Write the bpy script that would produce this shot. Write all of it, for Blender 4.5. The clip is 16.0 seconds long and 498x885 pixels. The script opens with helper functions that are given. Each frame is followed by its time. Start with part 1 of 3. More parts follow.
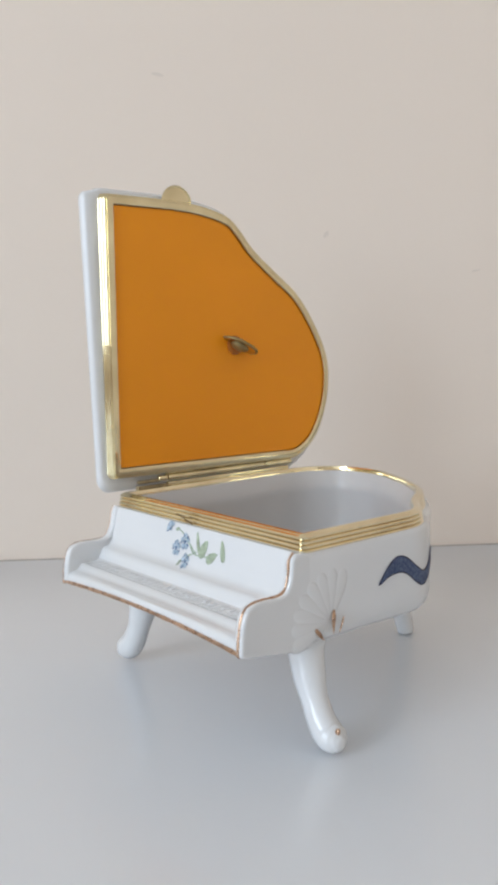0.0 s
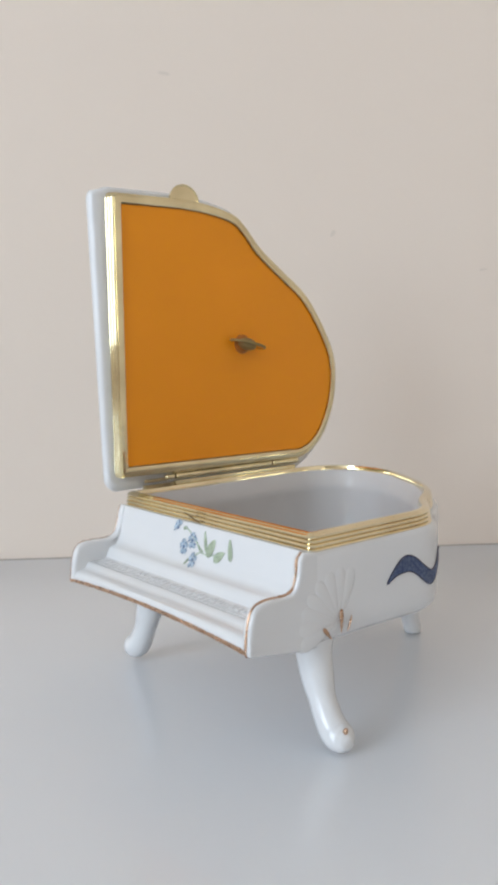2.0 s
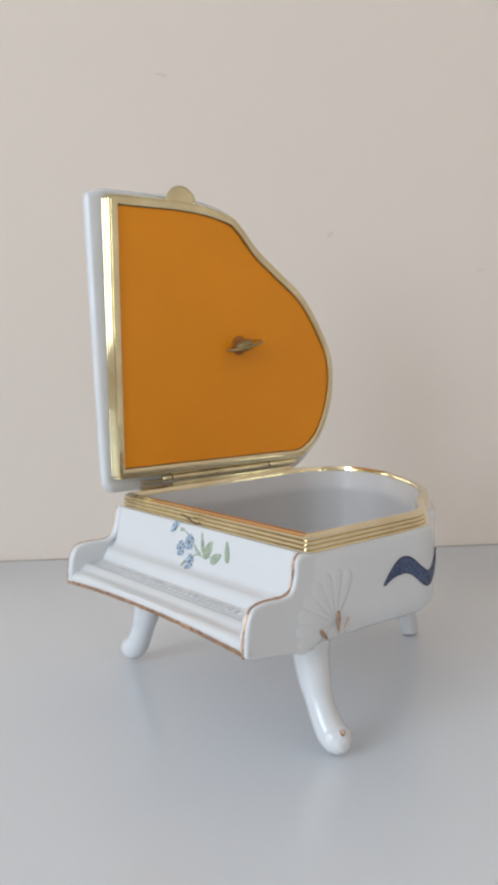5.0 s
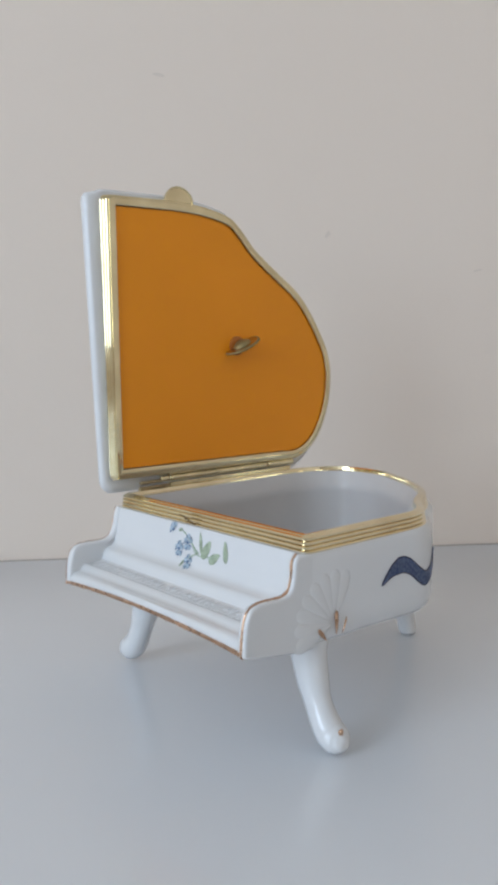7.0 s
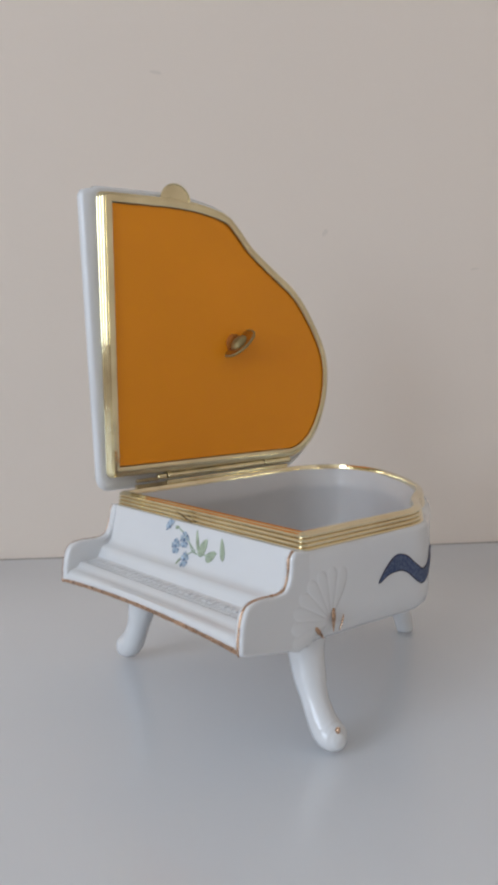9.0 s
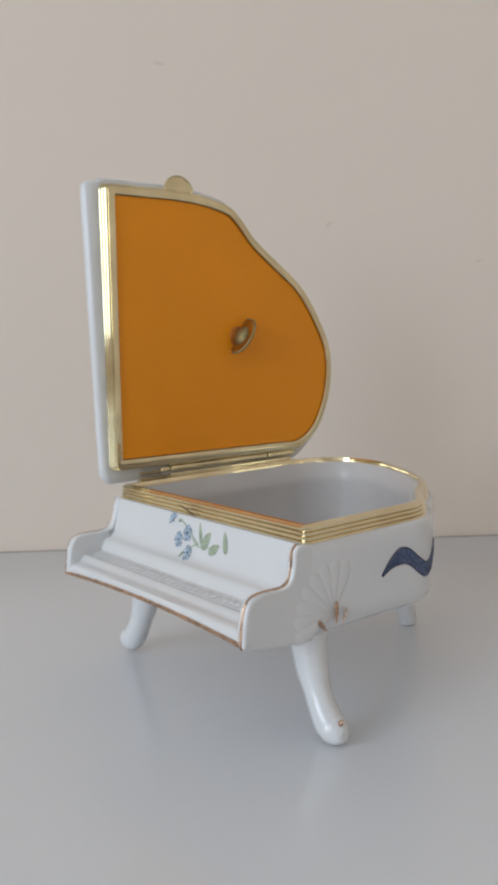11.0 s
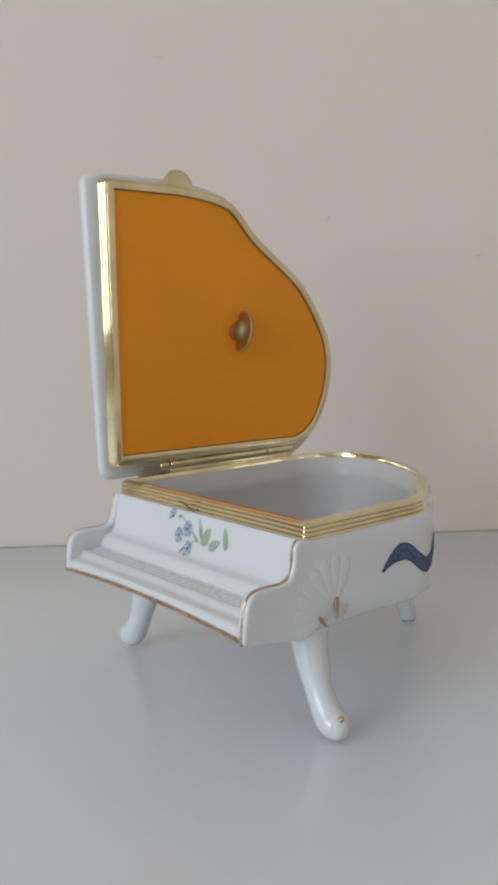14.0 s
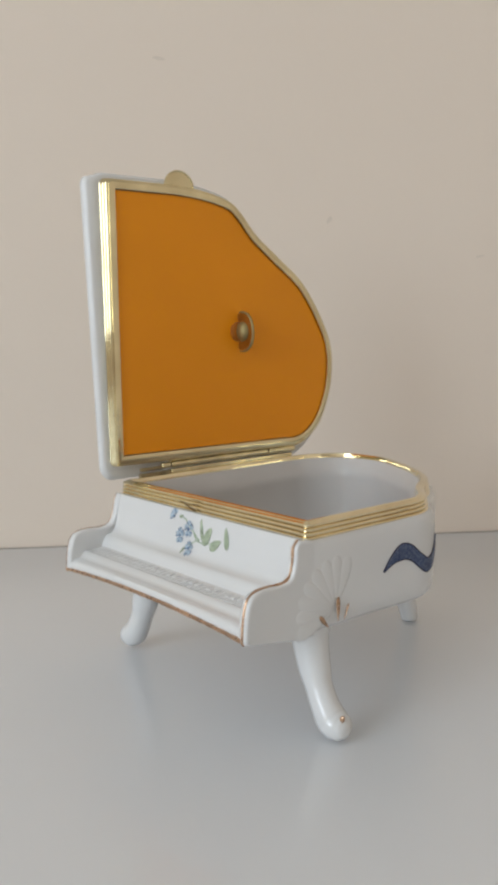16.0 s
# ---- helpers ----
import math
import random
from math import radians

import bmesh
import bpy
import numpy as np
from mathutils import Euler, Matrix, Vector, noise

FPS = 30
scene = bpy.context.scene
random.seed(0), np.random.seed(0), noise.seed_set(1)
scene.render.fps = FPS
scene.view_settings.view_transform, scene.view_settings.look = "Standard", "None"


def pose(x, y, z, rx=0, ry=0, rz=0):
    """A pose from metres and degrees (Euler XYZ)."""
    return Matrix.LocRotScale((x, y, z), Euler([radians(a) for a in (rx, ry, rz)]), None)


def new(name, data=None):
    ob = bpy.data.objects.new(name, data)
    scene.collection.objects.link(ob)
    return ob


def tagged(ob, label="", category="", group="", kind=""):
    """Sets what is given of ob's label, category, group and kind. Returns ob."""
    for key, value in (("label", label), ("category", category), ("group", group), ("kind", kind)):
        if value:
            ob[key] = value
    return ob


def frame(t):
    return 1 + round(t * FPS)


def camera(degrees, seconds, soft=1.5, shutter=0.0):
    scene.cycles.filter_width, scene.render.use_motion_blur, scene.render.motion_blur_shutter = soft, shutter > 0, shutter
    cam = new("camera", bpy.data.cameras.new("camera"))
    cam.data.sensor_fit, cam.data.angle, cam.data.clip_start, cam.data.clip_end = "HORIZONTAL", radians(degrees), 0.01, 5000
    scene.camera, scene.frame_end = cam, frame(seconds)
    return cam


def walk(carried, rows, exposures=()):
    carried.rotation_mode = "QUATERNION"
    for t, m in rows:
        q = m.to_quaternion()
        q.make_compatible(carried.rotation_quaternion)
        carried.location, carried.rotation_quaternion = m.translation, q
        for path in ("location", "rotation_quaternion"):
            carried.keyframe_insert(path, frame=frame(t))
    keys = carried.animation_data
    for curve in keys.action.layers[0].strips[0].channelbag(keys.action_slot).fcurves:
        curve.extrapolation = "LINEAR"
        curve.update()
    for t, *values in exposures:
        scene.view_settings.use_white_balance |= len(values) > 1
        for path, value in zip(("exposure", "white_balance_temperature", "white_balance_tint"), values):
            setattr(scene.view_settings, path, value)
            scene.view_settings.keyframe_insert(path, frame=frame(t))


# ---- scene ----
# Axes: x along the keyboard, y back along the hinge side, z up from the table top.

# ---------------------------------------------------------------- camera
cam = camera(32.77, 16.0, soft=4.0)
PATH = [
    (0, 0.2960, -0.1779, 0.1305, -6.691, 0.801, 49.715),
    (0.5, 0.2954, -0.1786, 0.1305, -6.530, 0.739, 49.806),
    (1, 0.2956, -0.1788, 0.1304, -6.605, 0.755, 49.976),
    (1.5, 0.2954, -0.1787, 0.1305, -6.634, 0.748, 50.024),
    (2, 0.2952, -0.1783, 0.1302, -6.711, 0.791, 50.074),
    (2.5, 0.2949, -0.1781, 0.1308, -6.942, 0.850, 49.939),
    (3, 0.2954, -0.1784, 0.1304, -6.622, 0.808, 49.928),
    (3.5, 0.2957, -0.1782, 0.1305, -6.674, 0.909, 50.036),
    (4, 0.2954, -0.1779, 0.1304, -6.631, 0.855, 50.075),
    (6.5, 0.2954, -0.1780, 0.1308, -6.748, 0.829, 49.702),
    (7, 0.2958, -0.1785, 0.1311, -6.744, 0.878, 49.767),
    (7.5, 0.2955, -0.1776, 0.1303, -6.691, 0.893, 49.814),
    (8, 0.2956, -0.1782, 0.1309, -6.906, 0.913, 49.675),
    (8.5, 0.2954, -0.1782, 0.1302, -6.828, 0.867, 49.456),
    (9, 0.2953, -0.1780, 0.1301, -6.751, 0.840, 49.573),
    (11.5, 0.2951, -0.1773, 0.1304, -7.347, 0.902, 49.871),
    (12, 0.2949, -0.1773, 0.1304, -7.350, 0.905, 49.840),
    (12.5, 0.2947, -0.1775, 0.1298, -7.228, 0.838, 49.691),
    (13, 0.2944, -0.1779, 0.1307, -7.451, 0.904, 49.526),
    (13.5, 0.2945, -0.1774, 0.1308, -7.611, 0.889, 49.707),
    (14, 0.2943, -0.1773, 0.1306, -7.636, 0.905, 49.751),
    (14.5, 0.2947, -0.1775, 0.1304, -7.564, 0.892, 49.832),
    (15, 0.2943, -0.1779, 0.1303, -7.519, 0.864, 49.839),
    (15.5, 0.2947, -0.1778, 0.1304, -7.548, 0.913, 49.828),
    (16, 0.2943, -0.1772, 0.1299, -7.502, 0.915, 49.843),
]
LOOKS = [
    (0.0, 0.0, 6350, 10), (4.2, 0.01, 6350, 10), (6.5, -0.27, 6320, 10), (7.0, -0.25, 6040, 9), (7.5, -0.24, 5870, 7), (8.0, -0.24, 6180, 10), (8.5, -0.28, 6420, 11),
    (9.0, -0.38, 6320, 12), (11.5, -0.34, 6460, 10), (13.0, -0.38, 6430, 9), (14.5, -0.41, 6360, 8), (15.0, -0.42, 6600, 9), (15.5, -0.42, 6820, 8), (16.0, -0.28, 6820, 9),
]
walk(cam, [(t, pose(x, y, z, 90 + p, r, w)) for t, x, y, z, p, r, w in PATH], LOOKS)

# ---------------------------------------------------------------- light
WALL_TURN = 54.58                      # degrees by which the wall line turns from the keyboard line
ROOM = pose(-0.0879, 0.1795, 0.0, 0, 0, WALL_TURN)   # x along the wall, -y into the room
ROOM_X0, ROOM_X1, ROOM_Y0, ROOM_Z0, ROOM_Z1 = -2.2, 1.35, -3.7, -0.75, 1.85
WIN_Y0, WIN_Y1, WIN_Z0, WIN_Z1 = -3.5, -1.15, 0.1, 1.78

world = bpy.data.worlds.new("sky")
scene.world = world
world.use_nodes = True
wn = world.node_tree.nodes
sky = wn.new("ShaderNodeTexSky")
sky.sky_type, sky.sun_disc = "NISHITA", False
sky.sun_elevation, sky.sun_rotation = radians(38), radians(60)
world.node_tree.links.new(sky.outputs[0], wn["Background"].inputs[0])
wn["Background"].inputs[1].default_value = 0.1

lamp = bpy.data.lights.new("window_light", "AREA")
lamp.shape, lamp.size, lamp.size_y = "RECTANGLE", WIN_Y1 - WIN_Y0 - 0.1, WIN_Z1 - WIN_Z0 - 0.1
lamp.energy, lamp.color = 78.0, (0.795, 0.915, 1.045)
window_light = new("window_light", lamp)
window_light.matrix_world = ROOM @ pose(ROOM_X0 - 0.03, (WIN_Y0 + WIN_Y1) / 2, (WIN_Z0 + WIN_Z1) / 2, 90, 0, -90)


# ---------------------------------------------------------------- materials
def material(name, colour, rough=0.5, metal=0.0, vary=0.08, scale=40.0, bump=0.0, bump_scale=400.0, coat=0.0, second=None, uneven=0.22):
    """A surface with two scales of uneven colour, uneven gloss and fine relief."""
    m = bpy.data.materials.new(name)
    m.use_nodes = True
    nodes, links = m.node_tree.nodes, m.node_tree.links
    b = nodes["Principled BSDF"]
    co = nodes.new("ShaderNodeTexCoord")
    big, fine = nodes.new("ShaderNodeTexNoise"), nodes.new("ShaderNodeTexNoise")
    big.inputs["Scale"].default_value, big.inputs["Detail"].default_value = scale, 4
    fine.inputs["Scale"].default_value, fine.inputs["Detail"].default_value = bump_scale, 3
    for n in (big, fine):
        links.new(co.outputs["Object"], n.inputs["Vector"])
    ramp = nodes.new("ShaderNodeValToRGB")
    lo = second or [c * (1 - vary) for c in colour]
    ramp.color_ramp.elements[0].color, ramp.color_ramp.elements[0].position = (*lo, 1), 0.3
    ramp.color_ramp.elements[1].color, ramp.color_ramp.elements[1].position = (*colour, 1), 0.7
    links.new(big.outputs["Fac"], ramp.inputs["Fac"])
    links.new(ramp.outputs[0], b.inputs["Base Color"])
    span = nodes.new("ShaderNodeMapRange")
    span.inputs["To Min"].default_value, span.inputs["To Max"].default_value = rough * (1 - uneven), min(1, rough * (1 + uneven))
    links.new(fine.outputs["Fac"], span.inputs["Value"])
    links.new(span.outputs[0], b.inputs["Roughness"])
    b.inputs["Metallic"].default_value = metal
    b.inputs["Coat Weight"].default_value = coat
    b.inputs["Coat Roughness"].default_value = 0.06
    if bump:
        bp = nodes.new("ShaderNodeBump")
        bp.inputs["Strength"].default_value, bp.inputs["Distance"].default_value = bump, 0.0006
        links.new(fine.outputs["Fac"], bp.inputs["Height"])
        links.new(bp.outputs[0], b.inputs["Normal"])
    return m


PORCELAIN = material("glazed_porcelain", (0.745, 0.742, 0.74), 0.19, vary=0.03, scale=30, bump=0.03, bump_scale=120, coat=0.3)
BRASS = material("polished_brass", (0.86, 0.77, 0.50), 0.08, 1.0, scale=60, bump=0.06, bump_scale=260, second=(0.68, 0.58, 0.36))
RIM_BRASS = material("rubbed_brass", (0.92, 0.83, 0.58), 0.075, 1.0, scale=60, bump=0.08, bump_scale=260, second=(0.77, 0.65, 0.42))
HINGE_BRASS = material("worn_brass", (0.90, 0.79, 0.50), 0.13, 1.0, vary=0.3, scale=110, bump=0.1, bump_scale=300)
DULL_BRASS = material("dull_brass", (0.60, 0.49, 0.30), 0.34, 1.0, vary=0.5, scale=160, bump=0.1, bump_scale=300)
DARK_BRASS = material("dark_brass", (0.20, 0.13, 0.06), 0.4, 1.0, vary=0.4, scale=300)
ORANGE = material("orange_lacquer", (0.99, 0.342, 0.004), 0.42, vary=0.07, scale=14, bump=0.05, bump_scale=500)
ORANGE.node_tree.nodes["Principled BSDF"].inputs["Specular IOR Level"].default_value = 0.4
GILT = material("gilt_line", (0.58, 0.37, 0.24), 0.28, 0.75, vary=0.35, scale=160)
KEY_METAL = material("nickel_brass", (0.54, 0.44, 0.32), 0.2, 1.0, vary=0.25, scale=150, bump=0.06)
# Key collar: the orange panel's reflection is put into its base colour.
KEY_COLLAR = material("collar_panel_reflection", (0.50, 0.15, 0.01), 0.45, vary=0.3, scale=300)
KEY_BOSS = material("pale_key_brass", (0.36, 0.285, 0.13), 0.55, 0.7, vary=0.2, scale=200, bump=0.1)
BLUE = material("cobalt_paint", (0.20, 0.27, 0.46), 0.25, scale=900, coat=0.3, second=(0.085, 0.12, 0.26))
BLUE_EDGE = material("dark_cobalt_paint", (0.05, 0.06, 0.13), 0.25, vary=0.4, scale=600, coat=0.3)
PETAL = material("pale_blue_paint", (0.50, 0.61, 0.72), 0.25, vary=0.5, scale=600)
PETAL_DARK = material("dark_blue_paint", (0.18, 0.26, 0.40), 0.25, vary=0.4, scale=600)
LEAF = material("leaf_green_paint", (0.50, 0.58, 0.42), 0.25, vary=0.5, scale=420)
STEM = material("pale_stem_paint", (0.50, 0.60, 0.44), 0.25, vary=0.3, scale=500)
WALL_PAINT = material("cream_wall_paint", (0.805, 0.693, 0.593), 0.75, vary=0.03, scale=2.2, bump=0.12, bump_scale=260)
# Tone of an unseen wall, chosen for weaker, warmer fill and darker brass reflections.
UNSEEN_WALL = material("unseen_wall_taupe", (0.64, 0.55, 0.46), 0.75, vary=0.05, scale=2.2, bump=0.12, bump_scale=260)
# Greyer copy of the porcelain: shade inside the well is in its colour.
LINING = material("shaded_well_porcelain", (0.60, 0.58, 0.565), 0.35, vary=0.05, scale=40, bump=0.04, bump_scale=200)
SCUFF = material("wall_scuff", (0.755, 0.652, 0.555), 0.8, vary=0.1, scale=200)
TABLE_TOP = material("white_laminate", (0.815, 0.832, 0.86), 0.22, vary=0.02, scale=4, uneven=0.02)
TABLE_TOP.node_tree.nodes["Principled BSDF"].inputs["Specular IOR Level"].default_value = 0.75
FLOOR_WOOD = material("oak_floor", (0.34, 0.24, 0.15), 0.45, vary=0.3, scale=6, bump=0.1, bump_scale=60)
CEILING_PAINT = material("ceiling_paint", (0.80, 0.79, 0.76), 0.85, vary=0.02, scale=3)
FRAME_PAINT = material("window_paint", (0.80, 0.80, 0.78), 0.35, vary=0.03, scale=8)


# ---------------------------------------------------------------- mesh helpers
def finish(name, bm, mat, parent=None, label="", smooth=True, at=None):
    bmesh.ops.recalc_face_normals(bm, faces=bm.faces)
    me = bpy.data.meshes.new(name)
    bm.to_mesh(me)
    bm.free()
    me.materials.append(mat)
    if smooth:
        me.polygons.foreach_set("use_smooth", [True] * len(me.polygons))
        me.set_sharp_from_angle(angle=radians(38))
    ob = new(name, me)
    if at is not None:
        ob.matrix_basis = at
    if parent:
        ob.parent = parent
    if label:
        tagged(ob, label)
    return ob


def box(bm, x0, x1, y0, y1, z0, z1, bevel=0.0):
    v = [bm.verts.new((x, y, z)) for x in (x0, x1) for y in (y0, y1) for z in (z0, z1)]
    for q in ((0, 1, 3, 2), (4, 6, 7, 5), (0, 4, 5, 1), (2, 3, 7, 6), (0, 2, 6, 4), (1, 5, 7, 3)):
        bm.faces.new([v[i] for i in q])
    if bevel:
        bmesh.ops.bevel(bm, geom=list(bm.edges), offset=bevel, segments=3, affect="EDGES", profile=0.5)
    return bm


def spline(points, steps=6):
    """Catmull-Rom through the points, open."""
    p = [Vector(q) for q in points]
    p = [2 * p[0] - p[1], *p, 2 * p[-1] - p[-2]]
    out = []
    for i in range(1, len(p) - 2):
        a, b, c, d = p[i - 1:i + 3]
        for k in range(steps):
            t = k / steps
            out.append(0.5 * (2 * b + (c - a) * t + (2 * a - 5 * b + 4 * c - d) * t * t + (3 * b - 3 * c + d - a) * t ** 3))
    out.append(p[-2])
    return out


def offset(loop, d):
    """A closed loop moved outwards by d."""
    out, n = [], len(loop)
    for k in (0, 6):
        # rounded front corners keep their centre, or move it inwards where the offset is larger than the radius
        sx = 1 if k == 0 else -1
        c = Vector((loop[k + (5 if k == 0 else 0)].x, loop[k + (0 if k == 0 else 5)].y))
        r = loop[k if k == 0 else k + 5].y - loop[k + 5 if k == 0 else k].y
        r2 = max(r + d, 0.0002)
        c += Vector((sx, 1)) * (r2 - r - d)
        for j in range(6):
            a = radians((180 if k == 0 else 270) + 18 * j)
            out.append(c + Vector((math.cos(a), math.sin(a))) * r2)
    for i, q in list(enumerate(loop))[12:]:
        e0, e1 = (q - loop[i - 1]).normalized(), (loop[(i + 1) % n] - q).normalized()
        n0, n1 = Vector((e0.y, -e0.x)), Vector((e1.y, -e1.x))
        m = (n0 + n1).normalized()
        out.append(q + m * (d / max(0.5, m.dot(n0))))
    return out


def sweep(loop, profile, cap_end=False, cap_start=False, ring=False):
    """Rings of the loop, one for each (offset, height) of the profile."""
    bm = bmesh.new()
    rings = [[bm.verts.new((q.x, q.y, z)) for q in offset(loop, d)] for d, z in profile]
    pairs = list(zip(rings[:-1], rings[1:])) + ([(rings[-1], rings[0])] if ring else [])
    for a, b in pairs:
        for i in range(len(a)):
            j = (i + 1) % len(a)
            bm.faces.new((a[i], a[j], b[j], b[i]))
    caps = ([bm.faces.new(rings[-1])] if cap_end else []) + ([bm.faces.new(rings[0])] if cap_start else [])
    if caps:
        bmesh.ops.triangulate(bm, faces=caps)
    return bm


def tube(path, radii, sides=16, squash=None, bm=None):
    """A round limb along a path, with its own radius at each point and closed ends."""
    bm = bm or bmesh.new()
    path = [Vector(q) for q in path]
    rings = []
    side = None
    for i, q in enumerate(path):
        t = (path[min(i + 1, len(path) - 1)] - path[max(i - 1, 0)]).normalized()
        if side is None:
            side = t.orthogonal().normalized()
        side = (side - t * side.dot(t)).normalized()
        up = t.cross(side)
        r = radii[i] if isinstance(radii, (list, tuple)) else radii
        ring = []
        for k in range(sides):
            a = 2 * math.pi * k / sides
            ring.append(bm.verts.new(q + side * (r * math.cos(a)) + up * (r * math.sin(a))))
        rings.append(ring)
    for a, b in zip(rings[:-1], rings[1:]):
        for k in range(sides):
            j = (k + 1) % sides
            bm.faces.new((a[k], a[j], b[j], b[k]))
    bm.faces.new(rings[0][::-1])
    bm.faces.new(rings[-1])
    return bm


# ---------------------------------------------------------------- the room
def slab(name, x0, x1, y0, y1, z0, z1, mat, bevel=0.0):
    return tagged(finish(name, box(bmesh.new(), x0, x1, y0, y1, z0, z1, bevel), mat, at=ROOM, smooth=bevel > 0), kind="structure")


THICK = 0.12
tagged(slab("wall_back", ROOM_X0 - THICK, ROOM_X1 + THICK, 0.0, THICK, ROOM_Z0, ROOM_Z1, WALL_PAINT), "plain cream painted plaster wall behind the table", "wall")
# unseen side wall, set near and pale to bounce warm light back
tagged(slab("wall_right", ROOM_X1, ROOM_X1 + THICK, ROOM_Y0, 0.0, ROOM_Z0, ROOM_Z1, WALL_PAINT), "unseen cream side wall added to bounce warm light", "wall")
# unseen wall, its taupe added to hold back the bounced light
tagged(slab("wall_front", ROOM_X0 - THICK, ROOM_X1 + THICK, ROOM_Y0 - THICK, ROOM_Y0, ROOM_Z0, ROOM_Z1, UNSEEN_WALL), "unseen taupe wall added opposite the table to temper fill light", "wall")
tagged(slab("floor", ROOM_X0 - THICK, ROOM_X1 + THICK, ROOM_Y0 - THICK, THICK, ROOM_Z0 - 0.1, ROOM_Z0, FLOOR_WOOD), "brown wooden floor of the room", "floor")
tagged(slab("ceiling", ROOM_X0 - THICK, ROOM_X1 + THICK, ROOM_Y0 - THICK, THICK, ROOM_Z1, ROOM_Z1 + 0.1, CEILING_PAINT), "plain white painted ceiling", "ceiling")
bm = bmesh.new()
for y0, y1, z0, z1 in ((ROOM_Y0, WIN_Y0, ROOM_Z0, ROOM_Z1), (WIN_Y1, 0.0, ROOM_Z0, ROOM_Z1), (WIN_Y0, WIN_Y1, ROOM_Z0, WIN_Z0), (WIN_Y0, WIN_Y1, WIN_Z1, ROOM_Z1)):
    box(bm, ROOM_X0 - THICK, ROOM_X0, y0, y1, z0, z1)
tagged(finish("wall_left", bm, WALL_PAINT, at=ROOM, smooth=False), "cream painted wall with a window opening", "wall", kind="structure")
bm = bmesh.new()
F = 0.05
for y0, y1, z0, z1 in ((WIN_Y0, WIN_Y0 + F, WIN_Z0, WIN_Z1), (WIN_Y1 - F, WIN_Y1, WIN_Z0, WIN_Z1), (WIN_Y0 + F, WIN_Y1 - F, WIN_Z0, WIN_Z0 + F), (WIN_Y0 + F, WIN_Y1 - F, WIN_Z1 - F, WIN_Z1)):
    box(bm, ROOM_X0 - 0.09, ROOM_X0 - 0.04, y0, y1, z0, z1)
tagged(finish("window_1", bm, FRAME_PAINT, at=ROOM, smooth=False), "white painted window frame letting in daylight", "window", kind="structure")

# ground outside, up to the horizon
bm = bmesh.new()
bmesh.ops.create_grid(bm, x_segments=2, y_segments=2, size=400)
tagged(finish("ground", bm, material("grass_ground", (0.10, 0.13, 0.06), 0.9, vary=0.4, scale=0.6), at=pose(0, 0, -3.2), smooth=False), "grassy ground outside the window", "ground", kind="structure")


def table():
    thing = tagged(new("table"), "smooth white laminate table pushed against the wall", "table")
    thing.matrix_basis = ROOM @ pose(-0.1, -0.42, ROOM_Z0)
    h = -ROOM_Z0
    finish("tabletop", box(bmesh.new(), -0.85, 0.85, -0.40, 0.4184, h - 0.03, h, 0.0012), TABLE_TOP, thing)
    for x in (-0.78, 0.78):
        for y in (-0.34, 0.36):
            finish("leg", box(bmesh.new(), x - 0.025, x + 0.025, y - 0.025, y + 0.025, 0, h - 0.03, 0.003), FRAME_PAINT, thing)
    return thing


table()


# narrow darker strip along the line where the table meets the wall
tagged(slab("trim", -0.94, 0.74, -0.0016, 0.0, -0.012, 0.0001, material("joint_strip", (0.48, 0.43, 0.39), 0.7, vary=0.3, scale=60)), "thin dark joint between table and wall", "joint")


def wall_scuff(x, z, w, h, turn):
    """A faint smudge with an uneven edge on the back wall."""
    bm = bmesh.new()
    rim = []
    for k in range(18):
        a = 2 * math.pi * k / 18
        r = 1 + 0.35 * noise.noise(Vector((math.cos(a) * 1.7 + x * 50, math.sin(a) * 1.7, z * 40)))
        rim.append(bm.verts.new((w * r * math.cos(a), 0, h * r * math.sin(a))))
    bm.faces.new(rim)
    ret = bmesh.ops.extrude_face_region(bm, geom=list(bm.faces))
    bmesh.ops.translate(bm, verts=[g for g in ret["geom"] if isinstance(g, bmesh.types.BMVert)], vec=(0, -0.0002, 0))
    ob = finish("wall_scuff", bm, SCUFF, at=ROOM @ pose(x, 0.0, z, 0, turn, 0))
    return tagged(ob, "faint grey scuff mark on the cream wall", "scuff mark", kind="structure")


wall_scuff(0.0234, 0.1953, 0.0022, 0.0013, -50)
wall_scuff(0.1172, 0.1732, 0.0028, 0.0006, -12)
wall_scuff(-0.0760, 0.2873, 0.0036, 0.0010, 5)

# ---------------------------------------------------------------- the music box
W_LID = 0.1107
RIM_H = 0.0713                 # height of the rim above the table
LID_O = Vector((0.0053, 0.0, 0.0775))
LEAN = -0.0071


def piano_outline(x0, x1, front, corner, tail, swell=0.0):
    """The plan of a small grand piano: straight front and hinge side, short straight side, waist and round tail."""
    pts = []
    for cx, cy, a0 in ((x0 + corner, front + corner, 180), (x1 - corner, front + corner, 270)):
        for k in range(6):
            a = radians(a0 + 90 * k / 5)
            pts.append(Vector((cx + corner * math.cos(a), cy + corner * math.sin(a))))
    loop = pts + spline(tail, 5)
    if swell:
        out = offset(loop, swell)
        n = len(loop)
        for i in range(12, n):
            f = min(1, (i - 12) / 14, (n - 1 - i) / 12)
            loop[i] = loop[i].lerp(out[i], f)
    return loop


